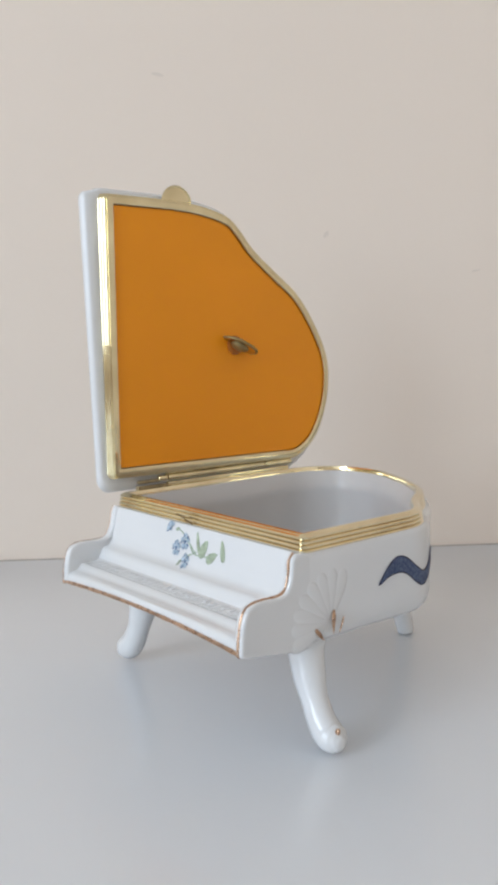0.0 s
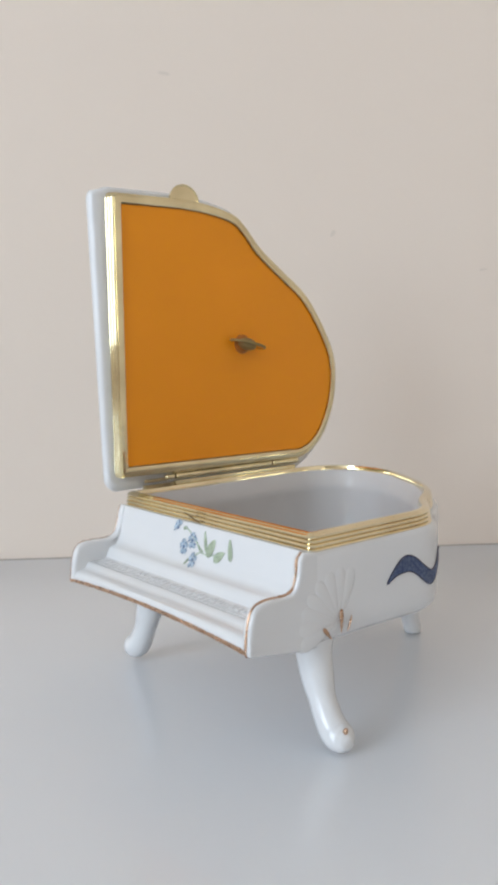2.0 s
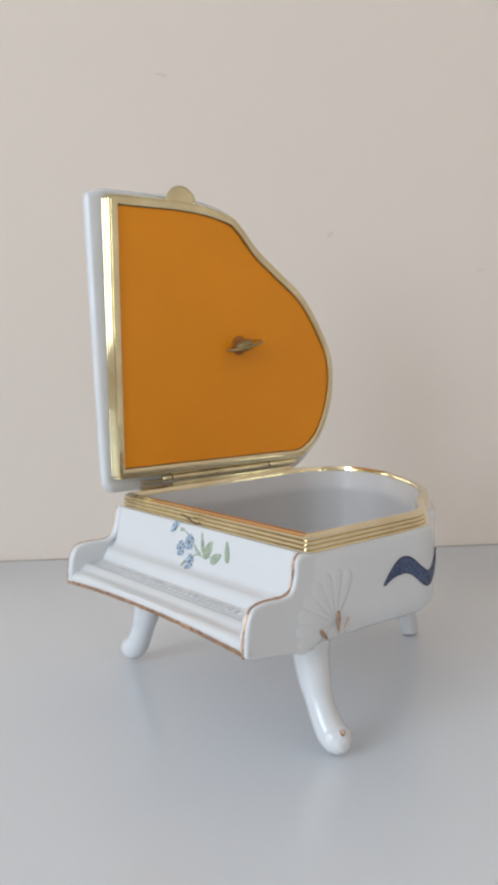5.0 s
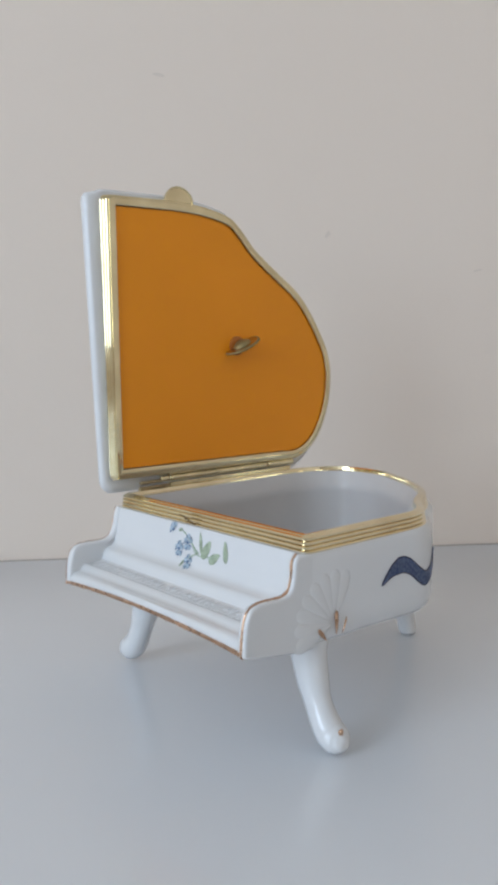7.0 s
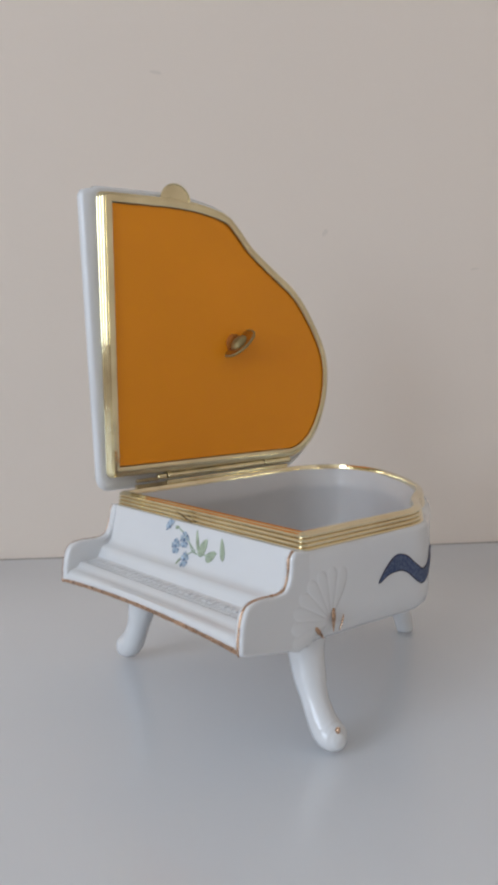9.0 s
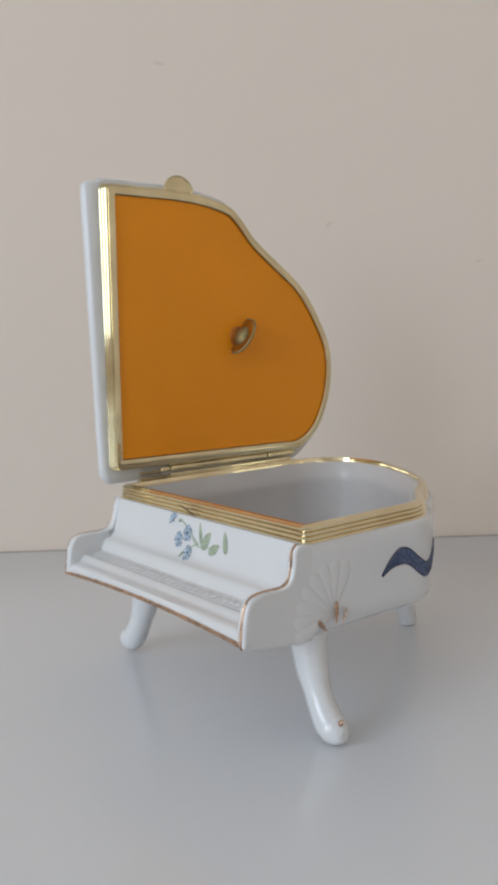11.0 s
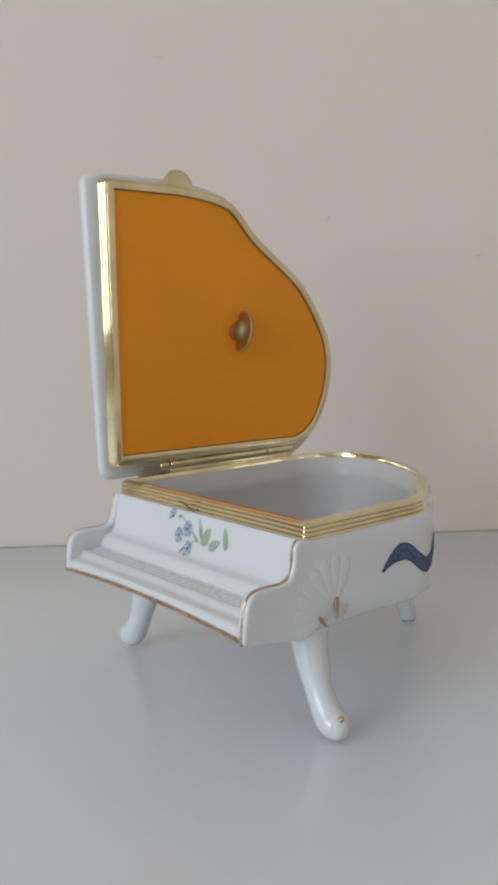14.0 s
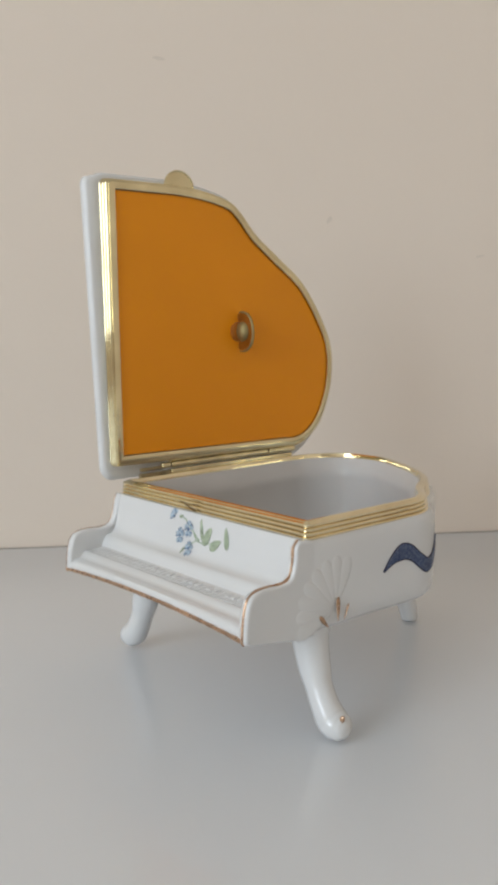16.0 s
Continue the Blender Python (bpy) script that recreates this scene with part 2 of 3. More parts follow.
LID_TAIL = [(0.1110, 0.028), (0.1101, 0.042), (0.1071, 0.0565), (0.1020, 0.0636), (0.0942, 0.0712), (0.0856, 0.0832), (0.0765, 0.0965), (0.0686, 0.1041),
            (0.0581, 0.1115), (0.0474, 0.1172), (0.0365, 0.1190), (0.0229, 0.1172), (0.0100, 0.1114), (0.0026, 0.1040), (-0.0008, 0.0955), (-0.0008, 0.085)]
CASE_TAIL = [(0.1100, 0.028), (0.1101, 0.044), (0.1096, 0.0548), (0.1058, 0.0628), (0.0966, 0.0728), (0.0888, 0.0852), (0.0810, 0.0947), (0.0742, 0.1006),
             (0.0640, 0.1074), (0.0528, 0.1132), (0.0412, 0.1184), (0.0294, 0.1200), (0.0180, 0.1182), (0.0105, 0.1122), (0.0055, 0.1035), (0.0035, 0.0950), (0.0035, 0.085)]
RIM_LOOP = piano_outline(0.0039, 0.1100, 0.0005, 0.0016, CASE_TAIL)
LID_LOOP = piano_outline(0.0, W_LID, -0.0033, 0.0016, LID_TAIL)
BODY_LOOP = piano_outline(0.0039, 0.1100, -0.0005, 0.0010, CASE_TAIL, 0.0016)

ux, uz = -math.sin(LEAN), math.cos(LEAN)
LID_POSE = Matrix(((ux, 0, -uz, LID_O.x), (0, 1, 0, LID_O.y), (uz, 0, ux, LID_O.z), (0, 0, 0, 1)))

HOME = Vector((0.057, 0.055, 0.0))
music_box = tagged(new("piano_music_box"), "white porcelain grand piano music box with open lid and painted flowers", "music box")
music_box.matrix_basis = pose(*HOME)
BACK = pose(*-HOME)


def part(name, bm, mat, parent=None, label="", at=None, smooth=True):
    """A mesh in the table's axes, under the music box or under one of its parts."""
    if parent is None:
        return finish(name, bm, mat, music_box, label, smooth, BACK @ (at or Matrix()))
    return finish(name, bm, mat, parent, label, smooth, at)


# body: glazed shell, lining and floor of the well
body = part("body", sweep(BODY_LOOP, [(-0.0004, 0.0660), (0.0002, 0.0660), (0.0014, 0.0655), (0.0021, 0.0643), (0.0022, 0.0600), (0.0022, 0.0440),
                                      (0.0020, 0.0400), (0.0012, 0.0370), (-0.0006, 0.0352), (-0.0035, 0.0342), (-0.0120, 0.0340)], cap_end=True), PORCELAIN,
            label="glossy white porcelain piano case")
part("lining", sweep(RIM_LOOP, [(-0.0010, 0.0692), (-0.0026, 0.0692), (-0.0040, 0.0665), (-0.0051, 0.0638), (-0.0056, 0.0620), (-0.0055, 0.0600), (-0.0050, 0.0570), (-0.0052, 0.0480), (-0.0072, 0.0415), (-0.0130, 0.0385)], cap_end=True), LINING, body, "white porcelain well, greyed for the shade inside")

# ridged brass rim on the case
def ridges(d0, d1, z0, z1, count, depth):
    """Rounded ridges with narrow grooves between them, from (d0, z0) to (d1, z1)."""
    out = []
    for k in range(count):
        for f, r in ((0.06, 0.0), (0.22, 0.75), (0.5, 1.0), (0.78, 0.75), (0.94, 0.0)):
            t = (k + f) / count
            out.append((d0 + (d1 - d0) * t + depth * r, z0 + (z1 - z0) * t))
    return out


part("rim", sweep(RIM_LOOP, [(-0.0022, 0.0680), (-0.0024, RIM_H - 0.0010), (-0.0020, RIM_H - 0.0001), (-0.0008, RIM_H), (-0.0003, RIM_H - 0.0003)]
                  + ridges(-0.0002, 0.0008, RIM_H - 0.0004, RIM_H - 0.0060, 4, 0.0010) + [(0.0002, RIM_H - 0.0062)]), RIM_BRASS, label="ridged polished brass rim")

# thin dark wavy line laid on the front of the rim
mark = [Vector((x, -0.00135, z)) for x, z in spline([(0.0455, 0.0688), (0.0490, 0.0683), (0.0515, 0.0672), (0.0535, 0.0668), (0.0556, 0.0657)], 5)]
part("rim_mark", tube(mark, [0.0002 + 0.00014 * math.sin(i * 1.3) ** 2 for i in range(len(mark))], 8), DARK_BRASS, label="dark wavy line on the brass rim")

# keyboard shelf
KEYBOARD = [(0.0030, 0.0662), (-0.0029, 0.0662), (-0.0036, 0.0640), (-0.0045, 0.0600), (-0.0054, 0.0560), (-0.0062, 0.0532), (-0.0076, 0.0516), (-0.0096, 0.0511), (-0.0108, 0.0504),
        (-0.0116, 0.0488), (-0.0124, 0.0470), (-0.0134, 0.0465), (-0.0182, 0.0460), (-0.0190, 0.0463), (-0.0202, 0.0461), (-0.0211, 0.0452), (-0.0220, 0.0442), (-0.0232, 0.0438),
        (-0.0248, 0.0434), (-0.0257, 0.0425), (-0.0263, 0.0412), (-0.0264, 0.0400), (-0.0258, 0.0388), (-0.0240, 0.0383), (-0.0060, 0.0354), (0.0030, 0.0350)]
X_L, X_R = 0.0042, 0.1112


def arch(x):
    """Rise of the shelf's front edge between its ends."""
    s = (x - X_L) / (X_R - X_L)
    return 0.0022 * math.sin(math.pi * min(max(s, 0), 1)) ** 0.8


def front_y(z):
    """Where the sloping board behind the keys stands at the height z."""
    for (y0, z0), (y1, z1) in zip(KEYBOARD[1:], KEYBOARD[2:]):
        if z1 <= z <= z0:
            return y0 + (y1 - y0) * (z0 - z) / max(1e-6, z0 - z1)
    return KEYBOARD[1][0]


def keyboard_shelf():
    bm = bmesh.new()
    rows = []
    for k in range(31):
        x = X_L + 0.0005 + (X_R - X_L - 0.001) * k / 30
        rows.append([bm.verts.new((x, y, z + arch(x) * min(1, max(0, (-0.012 - y) / 0.012)) * (1 if z < 0.0420 else max(0, 1 - (z - 0.0420) / 0.003)))) for y, z in KEYBOARD])
    for a, b in zip(rows[:-1], rows[1:]):
        for i in range(len(a) - 1):
            bm.faces.new((a[i], a[i + 1], b[i + 1], b[i]))
    bm.faces.new(rows[0])
    bm.faces.new(rows[-1][::-1])
    return part("keyboard_shelf", bm, PORCELAIN, label="moulded white porcelain keyboard shelf")


shelf = keyboard_shelf()


def piano_key(x0, x1, raised):
    bm = bmesh.new()
    z = 0.00028 if raised else 0.0
    y0, y1 = (-0.0160, -0.0136) if raised else (-0.0181, -0.0136)
    v = []
    for y in (y0, y1):
        base = 0.0465 + (y + 0.0134) * 0.104
        v.append([bm.verts.new((x, y, base + dz)) for dz in (-0.0006, z + 0.00015) for x in (x0, x1)])
    (a, b, c, d), (e, f, g, h) = v
    for q in ((a, b, d, c), (e, g, h, f), (c, d, h, g), (a, c, g, e), (b, f, h, d), (a, e, f, b)):
        bm.faces.new(q)
    return part("sharp_key" if raised else "key", bm, PORCELAIN, shelf)


KEY_N = 30
for k in range(KEY_N):
    w = (0.1060 - 0.0100) / KEY_N
    piano_key(0.0100 + k * w + 0.00026, 0.0100 + (k + 1) * w - 0.00026, False)
    if k % 7 in (0, 1, 3, 4, 5):
        piano_key(0.0100 + (k + 0.75) * w, 0.0100 + (k + 1.25) * w, True)

CHEEK = [(0.0012, 0.0657), (-0.0042, 0.0664), (-0.0060, 0.0644), (-0.0063, 0.0606), (-0.0072, 0.0570), (-0.0086, 0.0549), (-0.0116, 0.0541), (-0.0165, 0.0543), (-0.0205, 0.0541),
         (-0.0236, 0.0530), (-0.0253, 0.0503), (-0.0262, 0.0460), (-0.0267, 0.0400), (-0.0262, 0.0388), (-0.0245, 0.0382), (-0.0060, 0.0353), (0.0012, 0.0350)]


def grown(loop, d):
    """A closed loop of any direction moved outwards by d."""
    n = len(loop)
    area = sum(loop[i - 1].x * loop[i].y - loop[i].x * loop[i - 1].y for i in range(n))
    sign = 1 if area > 0 else -1
    out = []
    for i, q in enumerate(loop):
        e0, e1 = (q - loop[i - 1]).normalized(), (loop[(i + 1) % n] - q).normalized()
        n0, n1 = Vector((e0.y, -e0.x)), Vector((e1.y, -e1.x))
        m = (n0 + n1).normalized()
        out.append(q + m * (sign * d / max(0.6, m.dot(n0))))
    return out


# the far end plate lies almost flush with the board behind the keys
CHEEK_FLUSH = [CHEEK[0], (-0.0032, 0.0664), (-0.0043, 0.0644), (-0.0051, 0.0606), (-0.0063, 0.0570), (-0.0080, 0.0549)] + CHEEK[6:]


def cheek(x0, x1, side, label=""):
    """An end plate of the keyboard shelf, rounded along its edge."""
    bm = bmesh.new()
    loop = [Vector(side[0])] + [Vector(q) for q in spline(side[1:14], 3)] + [Vector(q) for q in side[14:]]
    r = 0.0009
    turn = [(-2.0, 0.0), (-1.0, 0.0), (-0.5, 0.134), (-0.134, 0.5), (0.0, 1.0)]
    steps = [(d * r, x0 + e * r) for d, e in turn] + [(d * r, x1 - e * r) for d, e in reversed(turn)]
    # the back end stays square where it meets the case
    rings = [[bm.verts.new((x, max(q.x, p.x) if p.x > 0.001 else q.x, q.y)) for p, q in zip(loop, grown(loop, d))] for d, x in steps]
    for a, b in zip(rings[:-1], rings[1:]):
        for i in range(len(a)):
            j = (i + 1) % len(a)
            bm.faces.new((a[i], a[j], b[j], b[i]))
    bmesh.ops.triangulate(bm, faces=[bm.faces.new(rings[0][::-1]), bm.faces.new(rings[-1])])
    return part("cheek", bm, PORCELAIN, label=label)


def gilt_cheek_line(x, width, side):
    pts = [Vector((x, q.x, q.y)) for q in spline(side[1:14], 3)]
    return tube(pts, [width * (1 + abs(noise.noise(q * 320))) for q in pts], 8)


cheek(0.0034, 0.0070, CHEEK_FLUSH)
cheek(0.1086, 0.11221, CHEEK)
part("gilt_line", gilt_cheek_line(0.1106, 0.00038, CHEEK), GILT, label="worn gold line on the cheek edge")
part("gilt_line", gilt_cheek_line(0.0042, 0.00014, CHEEK_FLUSH), GILT, label="worn gold line on the cheek edge")
bm = bmesh.new()
rows = []
for k in range(41):
    x = X_L + (X_R - X_L - 0.0010) * k / 40
    z = 0.0397 + arch(x)
    wv = 0.0006 + 0.0002 * noise.noise(Vector((x * 200, 0, 0)))
    rows.append([bm.verts.new((x, y, z + dz)) for y, dz in ((-0.0258, -wv), (-0.0269, -wv), (-0.0271, 0), (-0.0269, wv), (-0.0258, wv))])
for a, b in zip(rows[:-1], rows[1:]):
    for i in range(4):
        bm.faces.new((a[i], a[i + 1], b[i + 1], b[i]))
part("gilt_line", bm, GILT, label="worn gold line along the shelf's lower edge")


def leg(points, radii, label=""):
    path = spline(points, 5)
    n = len(points) - 1
    r = []
    for i in range(len(path)):
        s = i / (len(path) - 1) * n
        k = min(int(s), n - 1)
        t = s - k
        t = t * t * (3 - 2 * t)
        r.append(radii[k] * (1 - t) + radii[k + 1] * t)
    bm = tube(path, r, 20)
    for _ in range(4):
        bmesh.ops.smooth_vert(bm, verts=bm.verts, factor=0.5, use_axis_x=True, use_axis_y=True, use_axis_z=True)
    ob = part("leg", bm, PORCELAIN, label=label)
    ob.data.set_sharp_from_angle(angle=radians(100))
    return ob


CURVE = [(0.1012, 0.0090, 0.0440), (0.1024, 0.0085, 0.0375), (0.1042, 0.0078, 0.0300), (0.1062, 0.0074, 0.0225), (0.1086, 0.0072, 0.0160), (0.1114, 0.0070, 0.0108), (0.1140, 0.0069, 0.0074), (0.1162, 0.0068, 0.0060), (0.1186, 0.0068, 0.0057), (0.1202, 0.0067, 0.0057), (0.1212, 0.0067, 0.0058), (0.1216, 0.0067, 0.0058)]
GIRTH = [0.0096, 0.0088, 0.0062, 0.0057, 0.0047, 0.0049, 0.0053, 0.0054, 0.0048, 0.0036, 0.0020, 0.0003]
leg([(x - 0.0003, y - 0.0003, z) for x, y, z in CURVE], GIRTH, "curved white porcelain cabriole leg")
leg([(0.1160 - x + 0.088 * (0.044 - z), y - 0.0022 - 0.052 * (0.044 - z), z) for x, y, z in CURVE], GIRTH, "curved white porcelain cabriole leg")
leg([(0.0580, 0.1005, 0.0420), (0.0582, 0.1035, 0.0330), (0.0584, 0.1070, 0.0220), (0.0586, 0.1100, 0.0120), (0.0587, 0.1122, 0.0050), (0.0587, 0.1132, 0.0012), (0.0587, 0.1133, 0.0)],
    [0.0085, 0.0070, 0.0054, 0.0045, 0.0042, 0.0040, 0.0030], "curved white porcelain back leg")


def drop(y, z, length, width, angle, thick, x, mat, name, parent=None, label=""):
    """A flat tear-shaped relief on the case's short side, pointing along angle."""
    bm = bmesh.new()
    n, m = 14, 5
    rings = []
    for j in range(m):
        f = math.cos(j / (m - 1) * math.pi / 2)
        hgt = thick * math.sin(j / (m - 1) * math.pi / 2)
        ring = []
        for k in range(n):
            a = 2 * math.pi * k / n
            p = math.cos(a) * length / 2 * f
            q = math.sin(a) * width / 2 * f * (0.62 + 0.38 * math.cos(a))
            ring.append((p, q, hgt))
        rings.append([bm.verts.new((x + h, y + math.cos(angle) * p - math.sin(angle) * q, z + math.sin(angle) * p + math.cos(angle) * q)) for p, q, h in ring])
    for a, b in zip(rings[:-1], rings[1:]):
        for k in range(n):
            bm.faces.new((a[k], a[(k + 1) % n], b[(k + 1) % n], b[k]))
    bmesh.ops.remove_doubles(bm, verts=bm.verts, dist=1e-6)
    return part(name, bm, mat, parent, label)


SIDE_X = 0.1119
for deg in (196, 178, 160, 142, 124, 106, 88, 70):
    a = radians(deg)
    drop(0.0108 + 0.0096 * math.cos(a), 0.0416 + 0.0096 * math.sin(a), 0.0184, 0.0086, a, 0.00068, SIDE_X, PORCELAIN, "shell_petal")
for y, z, l, w, deg in ((0.0112, 0.0418, 0.0080, 0.0024, 89), (0.0050, 0.0388, 0.0060, 0.0022, 130), (0.0148, 0.0402, 0.0056, 0.0007, 66)):
    drop(y, z, l, w, radians(deg), 0.0006, SIDE_X + 0.0009, GILT, "gilt_drop", label="worn gold tear-shaped stroke")
# gold dab on the front foot
bm = bmesh.new()
bmesh.ops.create_uvsphere(bm, u_segments=12, v_segments=8, radius=0.0013, matrix=pose(0.1197, 0.0056, 0.0088, 0, 30, 0) @ Matrix.Diagonal((0.7, 0.6, 1.3, 1)))
part("gilt_drop", bm, GILT, label="worn gold dab on the foot")


# painted ribbon that runs round the case
def outline_at(loop, start, s):
    i = start
    while True:
        a, b = loop[i], loop[(i + 1) % len(loop)]
        d = (b - a).length
        if s <= d:
            e = (b - a).normalized()
            return a + e * s, Vector((e.y, -e.x))
        s -= d
        i = (i + 1) % len(loop)


def ribbon():
    side = offset(BODY_LOOP, 0.00245)
    mid = spline([(0.0328, 0.0494), (0.0374, 0.0532), (0.0420, 0.0548), (0.0466, 0.0536), (0.0516, 0.0498), (0.0556, 0.0478), (0.0596, 0.0492), (0.0636, 0.0532), (0.0655, 0.0552)], 6)
    bm = bmesh.new()
    rows = []
    for k, q in enumerate(mid):
        s = k / (len(mid) - 1)
        w = 0.0027 * min(1, s * 4.5) ** 0.8 * (1 - 0.55 * max(0, (s - 0.55) / 0.45)) + 0.0001
        row = []
        for d in (-1, 0, 1):
            at, nrm = outline_at(side, 11, q.x)
            at = at + nrm * 0.0001
            row.append(bm.verts.new((at.x, at.y, q.y + d * w)))
        rows.append(row)
    for a, b in zip(rows[:-1], rows[1:]):
        for i in range(2):
            bm.faces.new((a[i], a[i + 1], b[i + 1], b[i]))
    bmesh.ops.solidify(bm, geom=list(bm.faces), thickness=0.0001)
    blue = part("painted_ribbon", bm, BLUE, label="painted dark blue speckled ribbon")
    for d in (-1, 1):
        path = []
        for k, q in enumerate(mid):
            s = k / (len(mid) - 1)
            w = 0.0027 * min(1, s * 4.5) ** 0.8 * (1 - 0.55 * max(0, (s - 0.55) / 0.45)) + 0.0001
            at, nrm = outline_at(side, 11, q.x)
            path.append((at.x, at.y, q.y + d * w))
        part("ribbon_edge", tube(path, 0.00026, 6), BLUE_EDGE, blue, "darker blue painted edge").matrix_basis = Matrix()


ribbon()


# painted flowers on the board behind the keys
def dab(x, z, length, width, angle, mat, name, lift=0.0002, tip=0.35, parent=None, label=""):
    bm = bmesh.new()
    rim = []
    for k in range(16):
        a = 2 * math.pi * k / 16
        p, q = math.cos(a) * length / 2, math.sin(a) * width / 2 * (1 - tip * math.cos(a))
        X, Z = x + math.cos(angle) * p - math.sin(angle) * q, z + math.sin(angle) * p + math.cos(angle) * q
        rim.append(bm.verts.new((X, front_y(Z) - lift, Z)))
    bm.faces.new(rim)
    bmesh.ops.triangulate(bm, faces=bm.faces)
    bmesh.ops.solidify(bm, geom=list(bm.faces), thickness=0.00008)
    return part(name, bm, mat, parent, label, smooth=False)


def flower(x, z, r, label="", open_flower=True):
    heart = dab(x, z, r * 0.55, r * 0.55, 0, PETAL_DARK, "painted_flower", 0.0004, 0, label=label)
    for k in range(5 if open_flower else 3):
        a = radians(72 * k + 20) if open_flower else radians(60 + 60 * k)
        h = dab(x + r * 0.62 * math.cos(a), z + r * 0.8 * math.sin(a), r * 0.95, r * 0.7, a, PETAL, "petal", 0.00028, -0.2)
        h.parent = heart
        h.matrix_basis = Matrix()
        h = dab(x + r * 0.8 * math.cos(a + 0.5), z + r * 0.95 * math.sin(a + 0.5), r * 0.55, r * 0.24, a + 0.4, PETAL_DARK, "petal_stroke", 0.00036, 0.1)
        h.parent = heart
        h.matrix_basis = Matrix()
    return heart


SPRAY_X = 0.0016
flower(SPRAY_X + 0.0436, 0.0637, 0.0023, "small pale blue painted bud", False)
flower(SPRAY_X + 0.0532, 0.0605, 0.0024, "painted blue forget-me-not")
flower(SPRAY_X + 0.0486, 0.0576, 0.0023, "pale blue painted blossom")
flower(SPRAY_X + 0.0550, 0.0541, 0.0021, "painted blue forget-me-not")
for x, z, l, w, deg, t in ((0.0605, 0.0614, 0.0075, 0.0016, 108, 0.3), (0.0641, 0.0596, 0.0072, 0.0036, 62, 0.3), (0.0690, 0.0575, 0.0060, 0.0032, 35, 0.3), (0.0745, 0.0606, 0.0074, 0.0024, 106, 0.3), (0.0518, 0.0531, 0.0026, 0.0011, 60, 0.2), (0.0478, 0.0641, 0.0024, 0.0012, 20, 0.2)):
    dab(SPRAY_X + x, z, l, w, radians(deg), LEAF, "painted_leaf", 0.0002, t)
for pts in (((0.0470, 0.0645), (0.0510, 0.0632), (0.0560, 0.0600), (0.0600, 0.0575)), ((0.0560, 0.0600), (0.0590, 0.0572), (0.0650, 0.0572), (0.0720, 0.0590)), ((0.0545, 0.0549), (0.0565, 0.0562), (0.0600, 0.0580))):
    path = [Vector((SPRAY_X + q.x, front_y(q.y) - 0.0001, q.y)) for q in spline(pts, 5)]
    part("painted_stem", tube(path, 0.00022, 6), STEM)

# ---------------------------------------------------------------- the lid
def wedge(bm, least=0.72, sag=0.0):
    """Makes the lid shallower towards its hinge, with a lower lip there."""
    for v in bm.verts:
        v.co.z *= least + (1 - least) * min(1, max(0, v.co.x / W_LID))
        v.co.x -= sag * max(0, 1 - v.co.x / 0.012) * min(1, max(0, v.co.z / 0.004 - 0.8))
    return bm


def lid_shell():
    """A porcelain plate with a flat lip round the brass frame, widening towards the free edge at the front."""
    bm = wedge(sweep(LID_LOOP, [(-0.0030, 0.0054), (0.0014, 0.0054), (0.0024, 0.0056), (0.0031, 0.0063), (0.0034, 0.0074), (0.0034, 0.0088), (0.0029, 0.0102), (0.0015, 0.0116), (-0.0020, 0.0128), (-0.0100, 0.0134)],
                     cap_end=True, cap_start=True), 0.8, 0.0028)
    for v in bm.verts:
        if v.co.y < -0.0046:
            u = min(1, max(0, v.co.x / W_LID))
            v.co.y -= (0.0004 + 0.0030 * u ** 1.4) * min(1, (-0.0046 - v.co.y) / 0.0012)
    return bm


lid = part("lid", lid_shell(), PORCELAIN, label="open white porcelain lid with brass frame", at=LID_POSE)
part("lid_frame", wedge(sweep(LID_LOOP, [(-0.0034, 0.0030), (-0.0034, 0.0000), (-0.0031, -0.0003), (-0.0008, -0.0003), (-0.0004, 0.0000)]
                              + ridges(-0.0004, 0.0002, 0.0002, 0.0056, 3, 0.0008) + [(0.0001, 0.0058)]), 0.7), BRASS, lid, "ridged polished brass frame of the lid")
part("lid_panel", sweep(LID_LOOP, [(-0.0037, 0.0040), (-0.0037, 0.0007)], cap_end=True, cap_start=True), ORANGE, lid, "smooth orange lacquered panel inside the lid")


def clasp():
    bm = bmesh.new()
    rim = []
    for k in range(25):
        a = math.pi * k / 24
        rim.append((0.0062 * math.sin(a) + 0.0003, 0.0308 - 0.0070 * math.cos(a)))
    loops = [[bm.verts.new((W_LID + u * s, 0.0308 + (y - 0.0308) * s, w)) for u, y in rim] for s, w in ((0.96, 0.0010), (1.0, 0.0013), (1.0, 0.0019), (0.96, 0.0022))]
    for a, b in zip(loops[:-1], loops[1:]):
        for i in range(len(a)):
            j = (i + 1) % len(a)
            bm.faces.new((a[i], a[j], b[j], b[i]))
    bm.faces.new(loops[0])
    bm.faces.new(loops[-1])
    tab = part("clasp", bm, BRASS, lid, "pale brass half-round clasp tab")
    edge = [(W_LID + u, y, 0.0010) for u, y in rim]
    part("clasp_edge", tube(edge, 0.0004, 8), BRASS, tab, "rolled edge of the clasp")
    return tab


clasp()
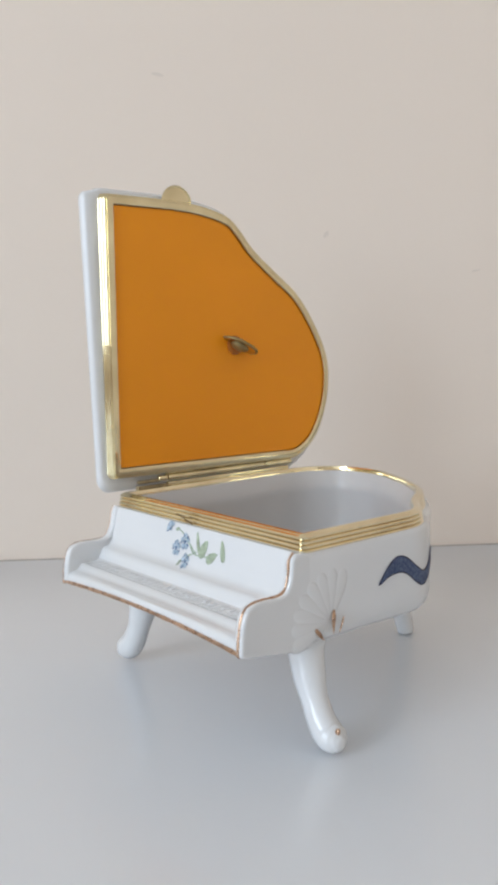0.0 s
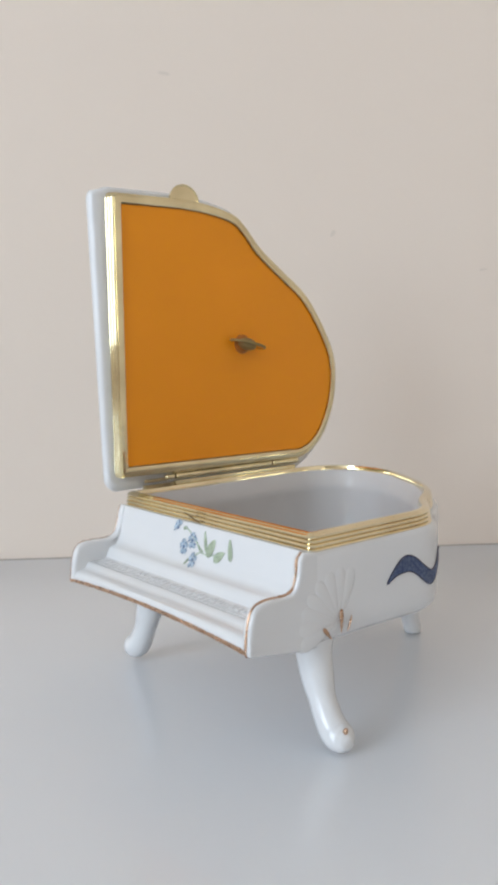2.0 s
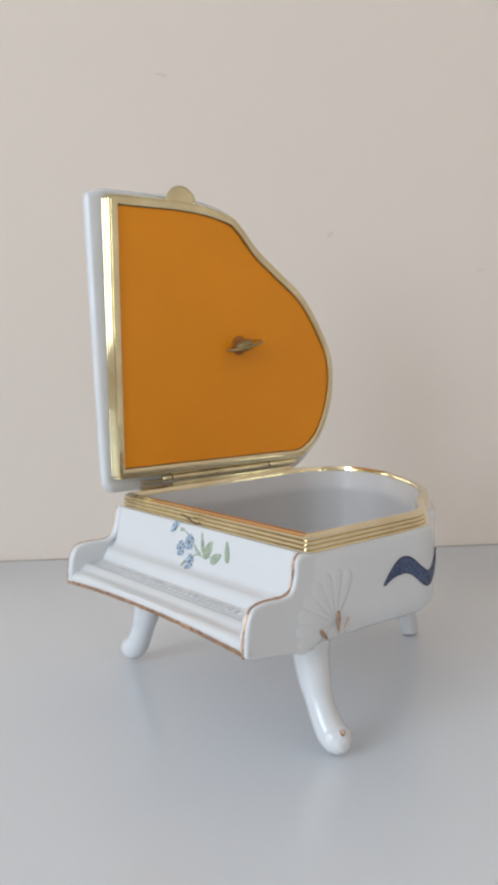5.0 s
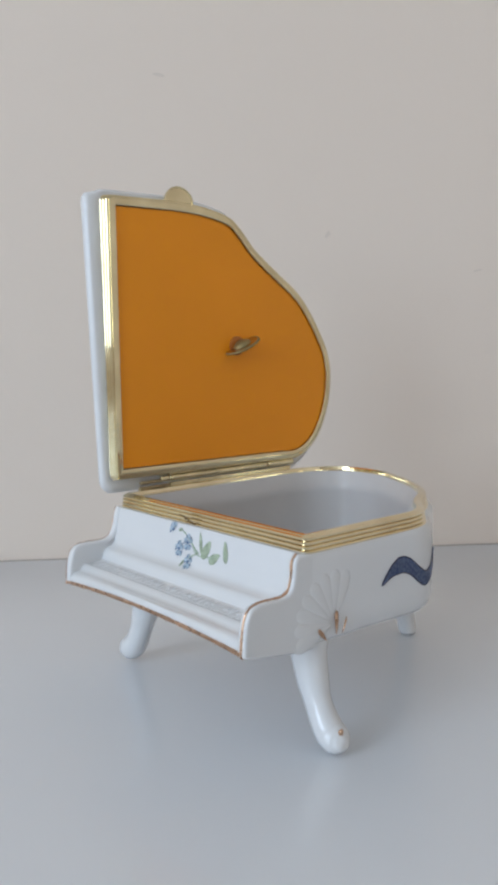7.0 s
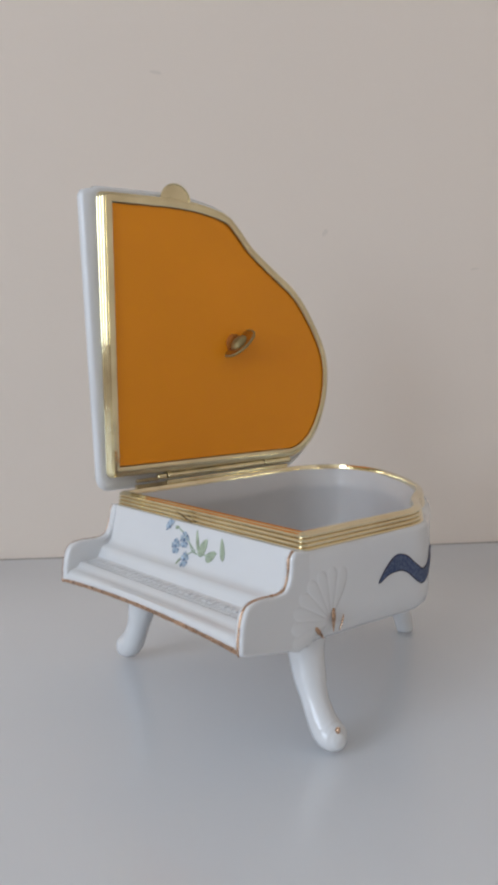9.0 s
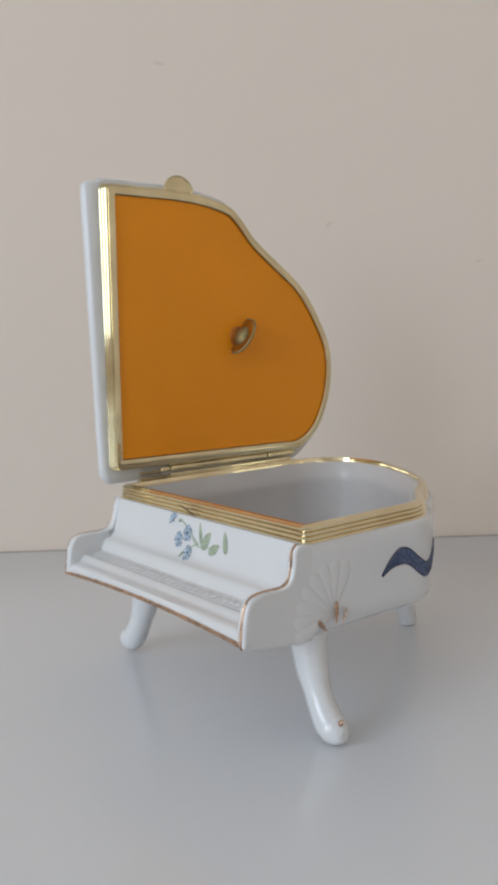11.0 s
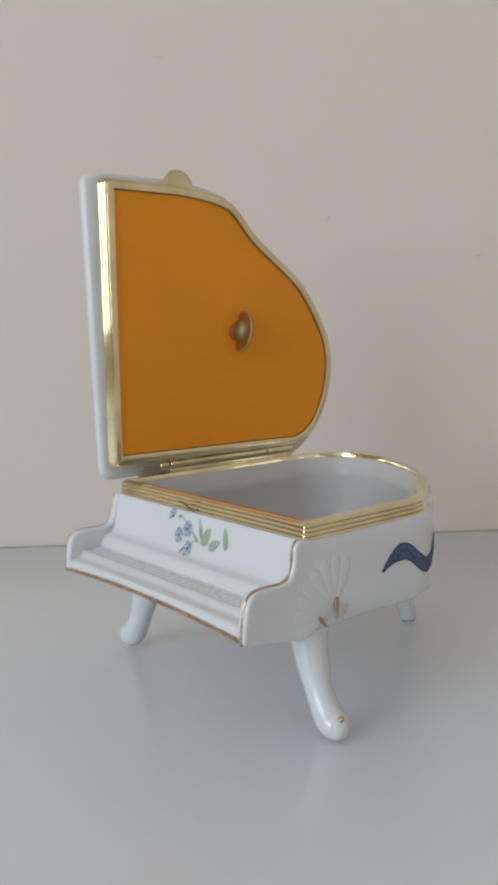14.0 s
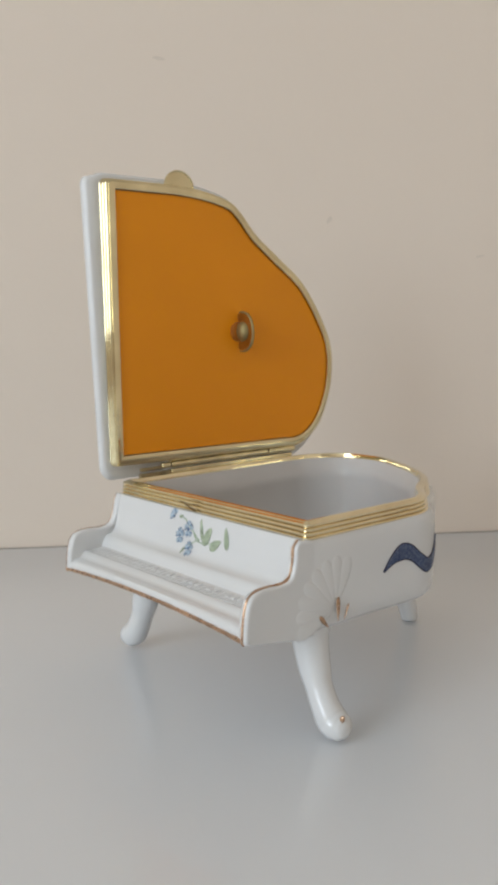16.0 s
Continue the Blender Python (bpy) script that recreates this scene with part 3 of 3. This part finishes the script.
# hinge knuckles between rim and lid
HINGE_Z = 0.0749
for y0, y1, r, drop_z, mat, words in ((0.0085, 0.0192, 0.0008, 0.0007, DULL_BRASS, "dull brown brass hinge knuckle"), (0.0186, 0.0230, 0.0011, 0.0, HINGE_BRASS, "short brass hinge knuckle"),
                                     (0.0236, 0.0772, 0.0012, 0.0, HINGE_BRASS, "brass hinge knuckle"), (0.0780, 0.0940, 0.0012, 0.0, HINGE_BRASS, "brass hinge knuckle")):
    z = HINGE_Z - drop_z
    part("hinge_knuckle", tube([(0.0042, y0, z), (0.0042, y0 + 0.0002, z), (0.0042, y1 - 0.0002, z), (0.0042, y1, z)], [r * 0.75, r, r, r * 0.75], 18), mat, label=words)
part("hinge_pin", tube([(0.0042, 0.0190, HINGE_Z), (0.0042, 0.0930, HINGE_Z)], 0.0009, 12), DARK_BRASS, label="dark hinge pin")
part("hinge_leaf", box(bmesh.new(), 0.0014, 0.0034, 0.0240, 0.0930, HINGE_Z, 0.0790, 0.0002), HINGE_BRASS, label="upper brass hinge leaf")
part("hinge_leaf", box(bmesh.new(), 0.0018, 0.0036, 0.0090, 0.0238, 0.0706, 0.0724, 0.0002), DULL_BRASS, label="dull lower hinge leaf")
part("hinge_leaf", box(bmesh.new(), 0.0020, 0.0040, 0.0240, 0.0930, 0.0706, 0.0728, 0.0002), HINGE_BRASS, label="lower brass hinge leaf")

# winding key in the lid: it turns about the panel's normal
KEY_AT = LID_POSE @ Matrix.Translation((0.0522, 0.0604, 0.0007))


def winding_key():
    """Stem and boss along -z (out of the panel), flat wings along y."""
    thing = finish("winding_key", tube([(0, 0, 0.0), (0, 0, -0.0004), (0, 0, -0.0008), (0, 0, -0.0010), (0, 0, -0.0012), (0, 0, -0.0026)], [0.0042, 0.0042, 0.0038, 0.0026, 0.0016, 0.0014], 24), KEY_COLLAR, music_box, "small dull brass winding key with rounded wings", True)
    bm = bmesh.new()
    rim = []
    for k in range(33):
        a = math.pi * k / 32
        y = -0.0083 * math.cos(a)
        z = -0.0022 - 0.0082 * math.sin(a) ** 0.7
        rim.append((y, z))
    inner = [(0.0070, -0.0010), (0.0045, -0.0012), (0.0018, -0.0018), (-0.0018, -0.0018), (-0.0045, -0.0012), (-0.0070, -0.0010)]
    loop = rim + inner
    a = [bm.verts.new((-0.0005, y, z)) for y, z in loop]
    b = [bm.verts.new((0.0005, y, z)) for y, z in loop]
    for i in range(len(a)):
        j = (i + 1) % len(a)
        bm.faces.new((a[i], a[j], b[j], b[i]))
    fs = [bm.faces.new(a), bm.faces.new(b)]
    bmesh.ops.triangulate(bm, faces=fs)
    finish("wing", bm, KEY_METAL, thing, "thin shiny key wing")
    finish("wing_edge", tube([(0, y, z) for y, z in rim], 0.00058, 8), KEY_BOSS, thing, "rolled edge of the key")
    bm = bmesh.new()
    bmesh.ops.create_uvsphere(bm, u_segments=18, v_segments=10, radius=1.0, matrix=Matrix.Translation((0, 0, -0.0040)) @ Matrix.Diagonal((0.0026, 0.0045, 0.0036, 1)))
    finish("boss", bm, KEY_BOSS, thing, "rounded key boss")
    return thing


key = winding_key()


def motions():
    """The key unwinds slowly while the tune plays."""
    turns = [(0, -26), (1, -21), (2, -13.5), (3, -3), (4, 8), (6.3, 21), (8, 33), (9, 41), (11.5, 62.5), (13, 73.5), (14, 81), (15, 86.5), (16, 91)]
    rows = [(t, BACK @ KEY_AT @ pose(0, 0, 0, 0, 0, -turn)) for t, turn in turns]
    walk(key, rows)


motions()
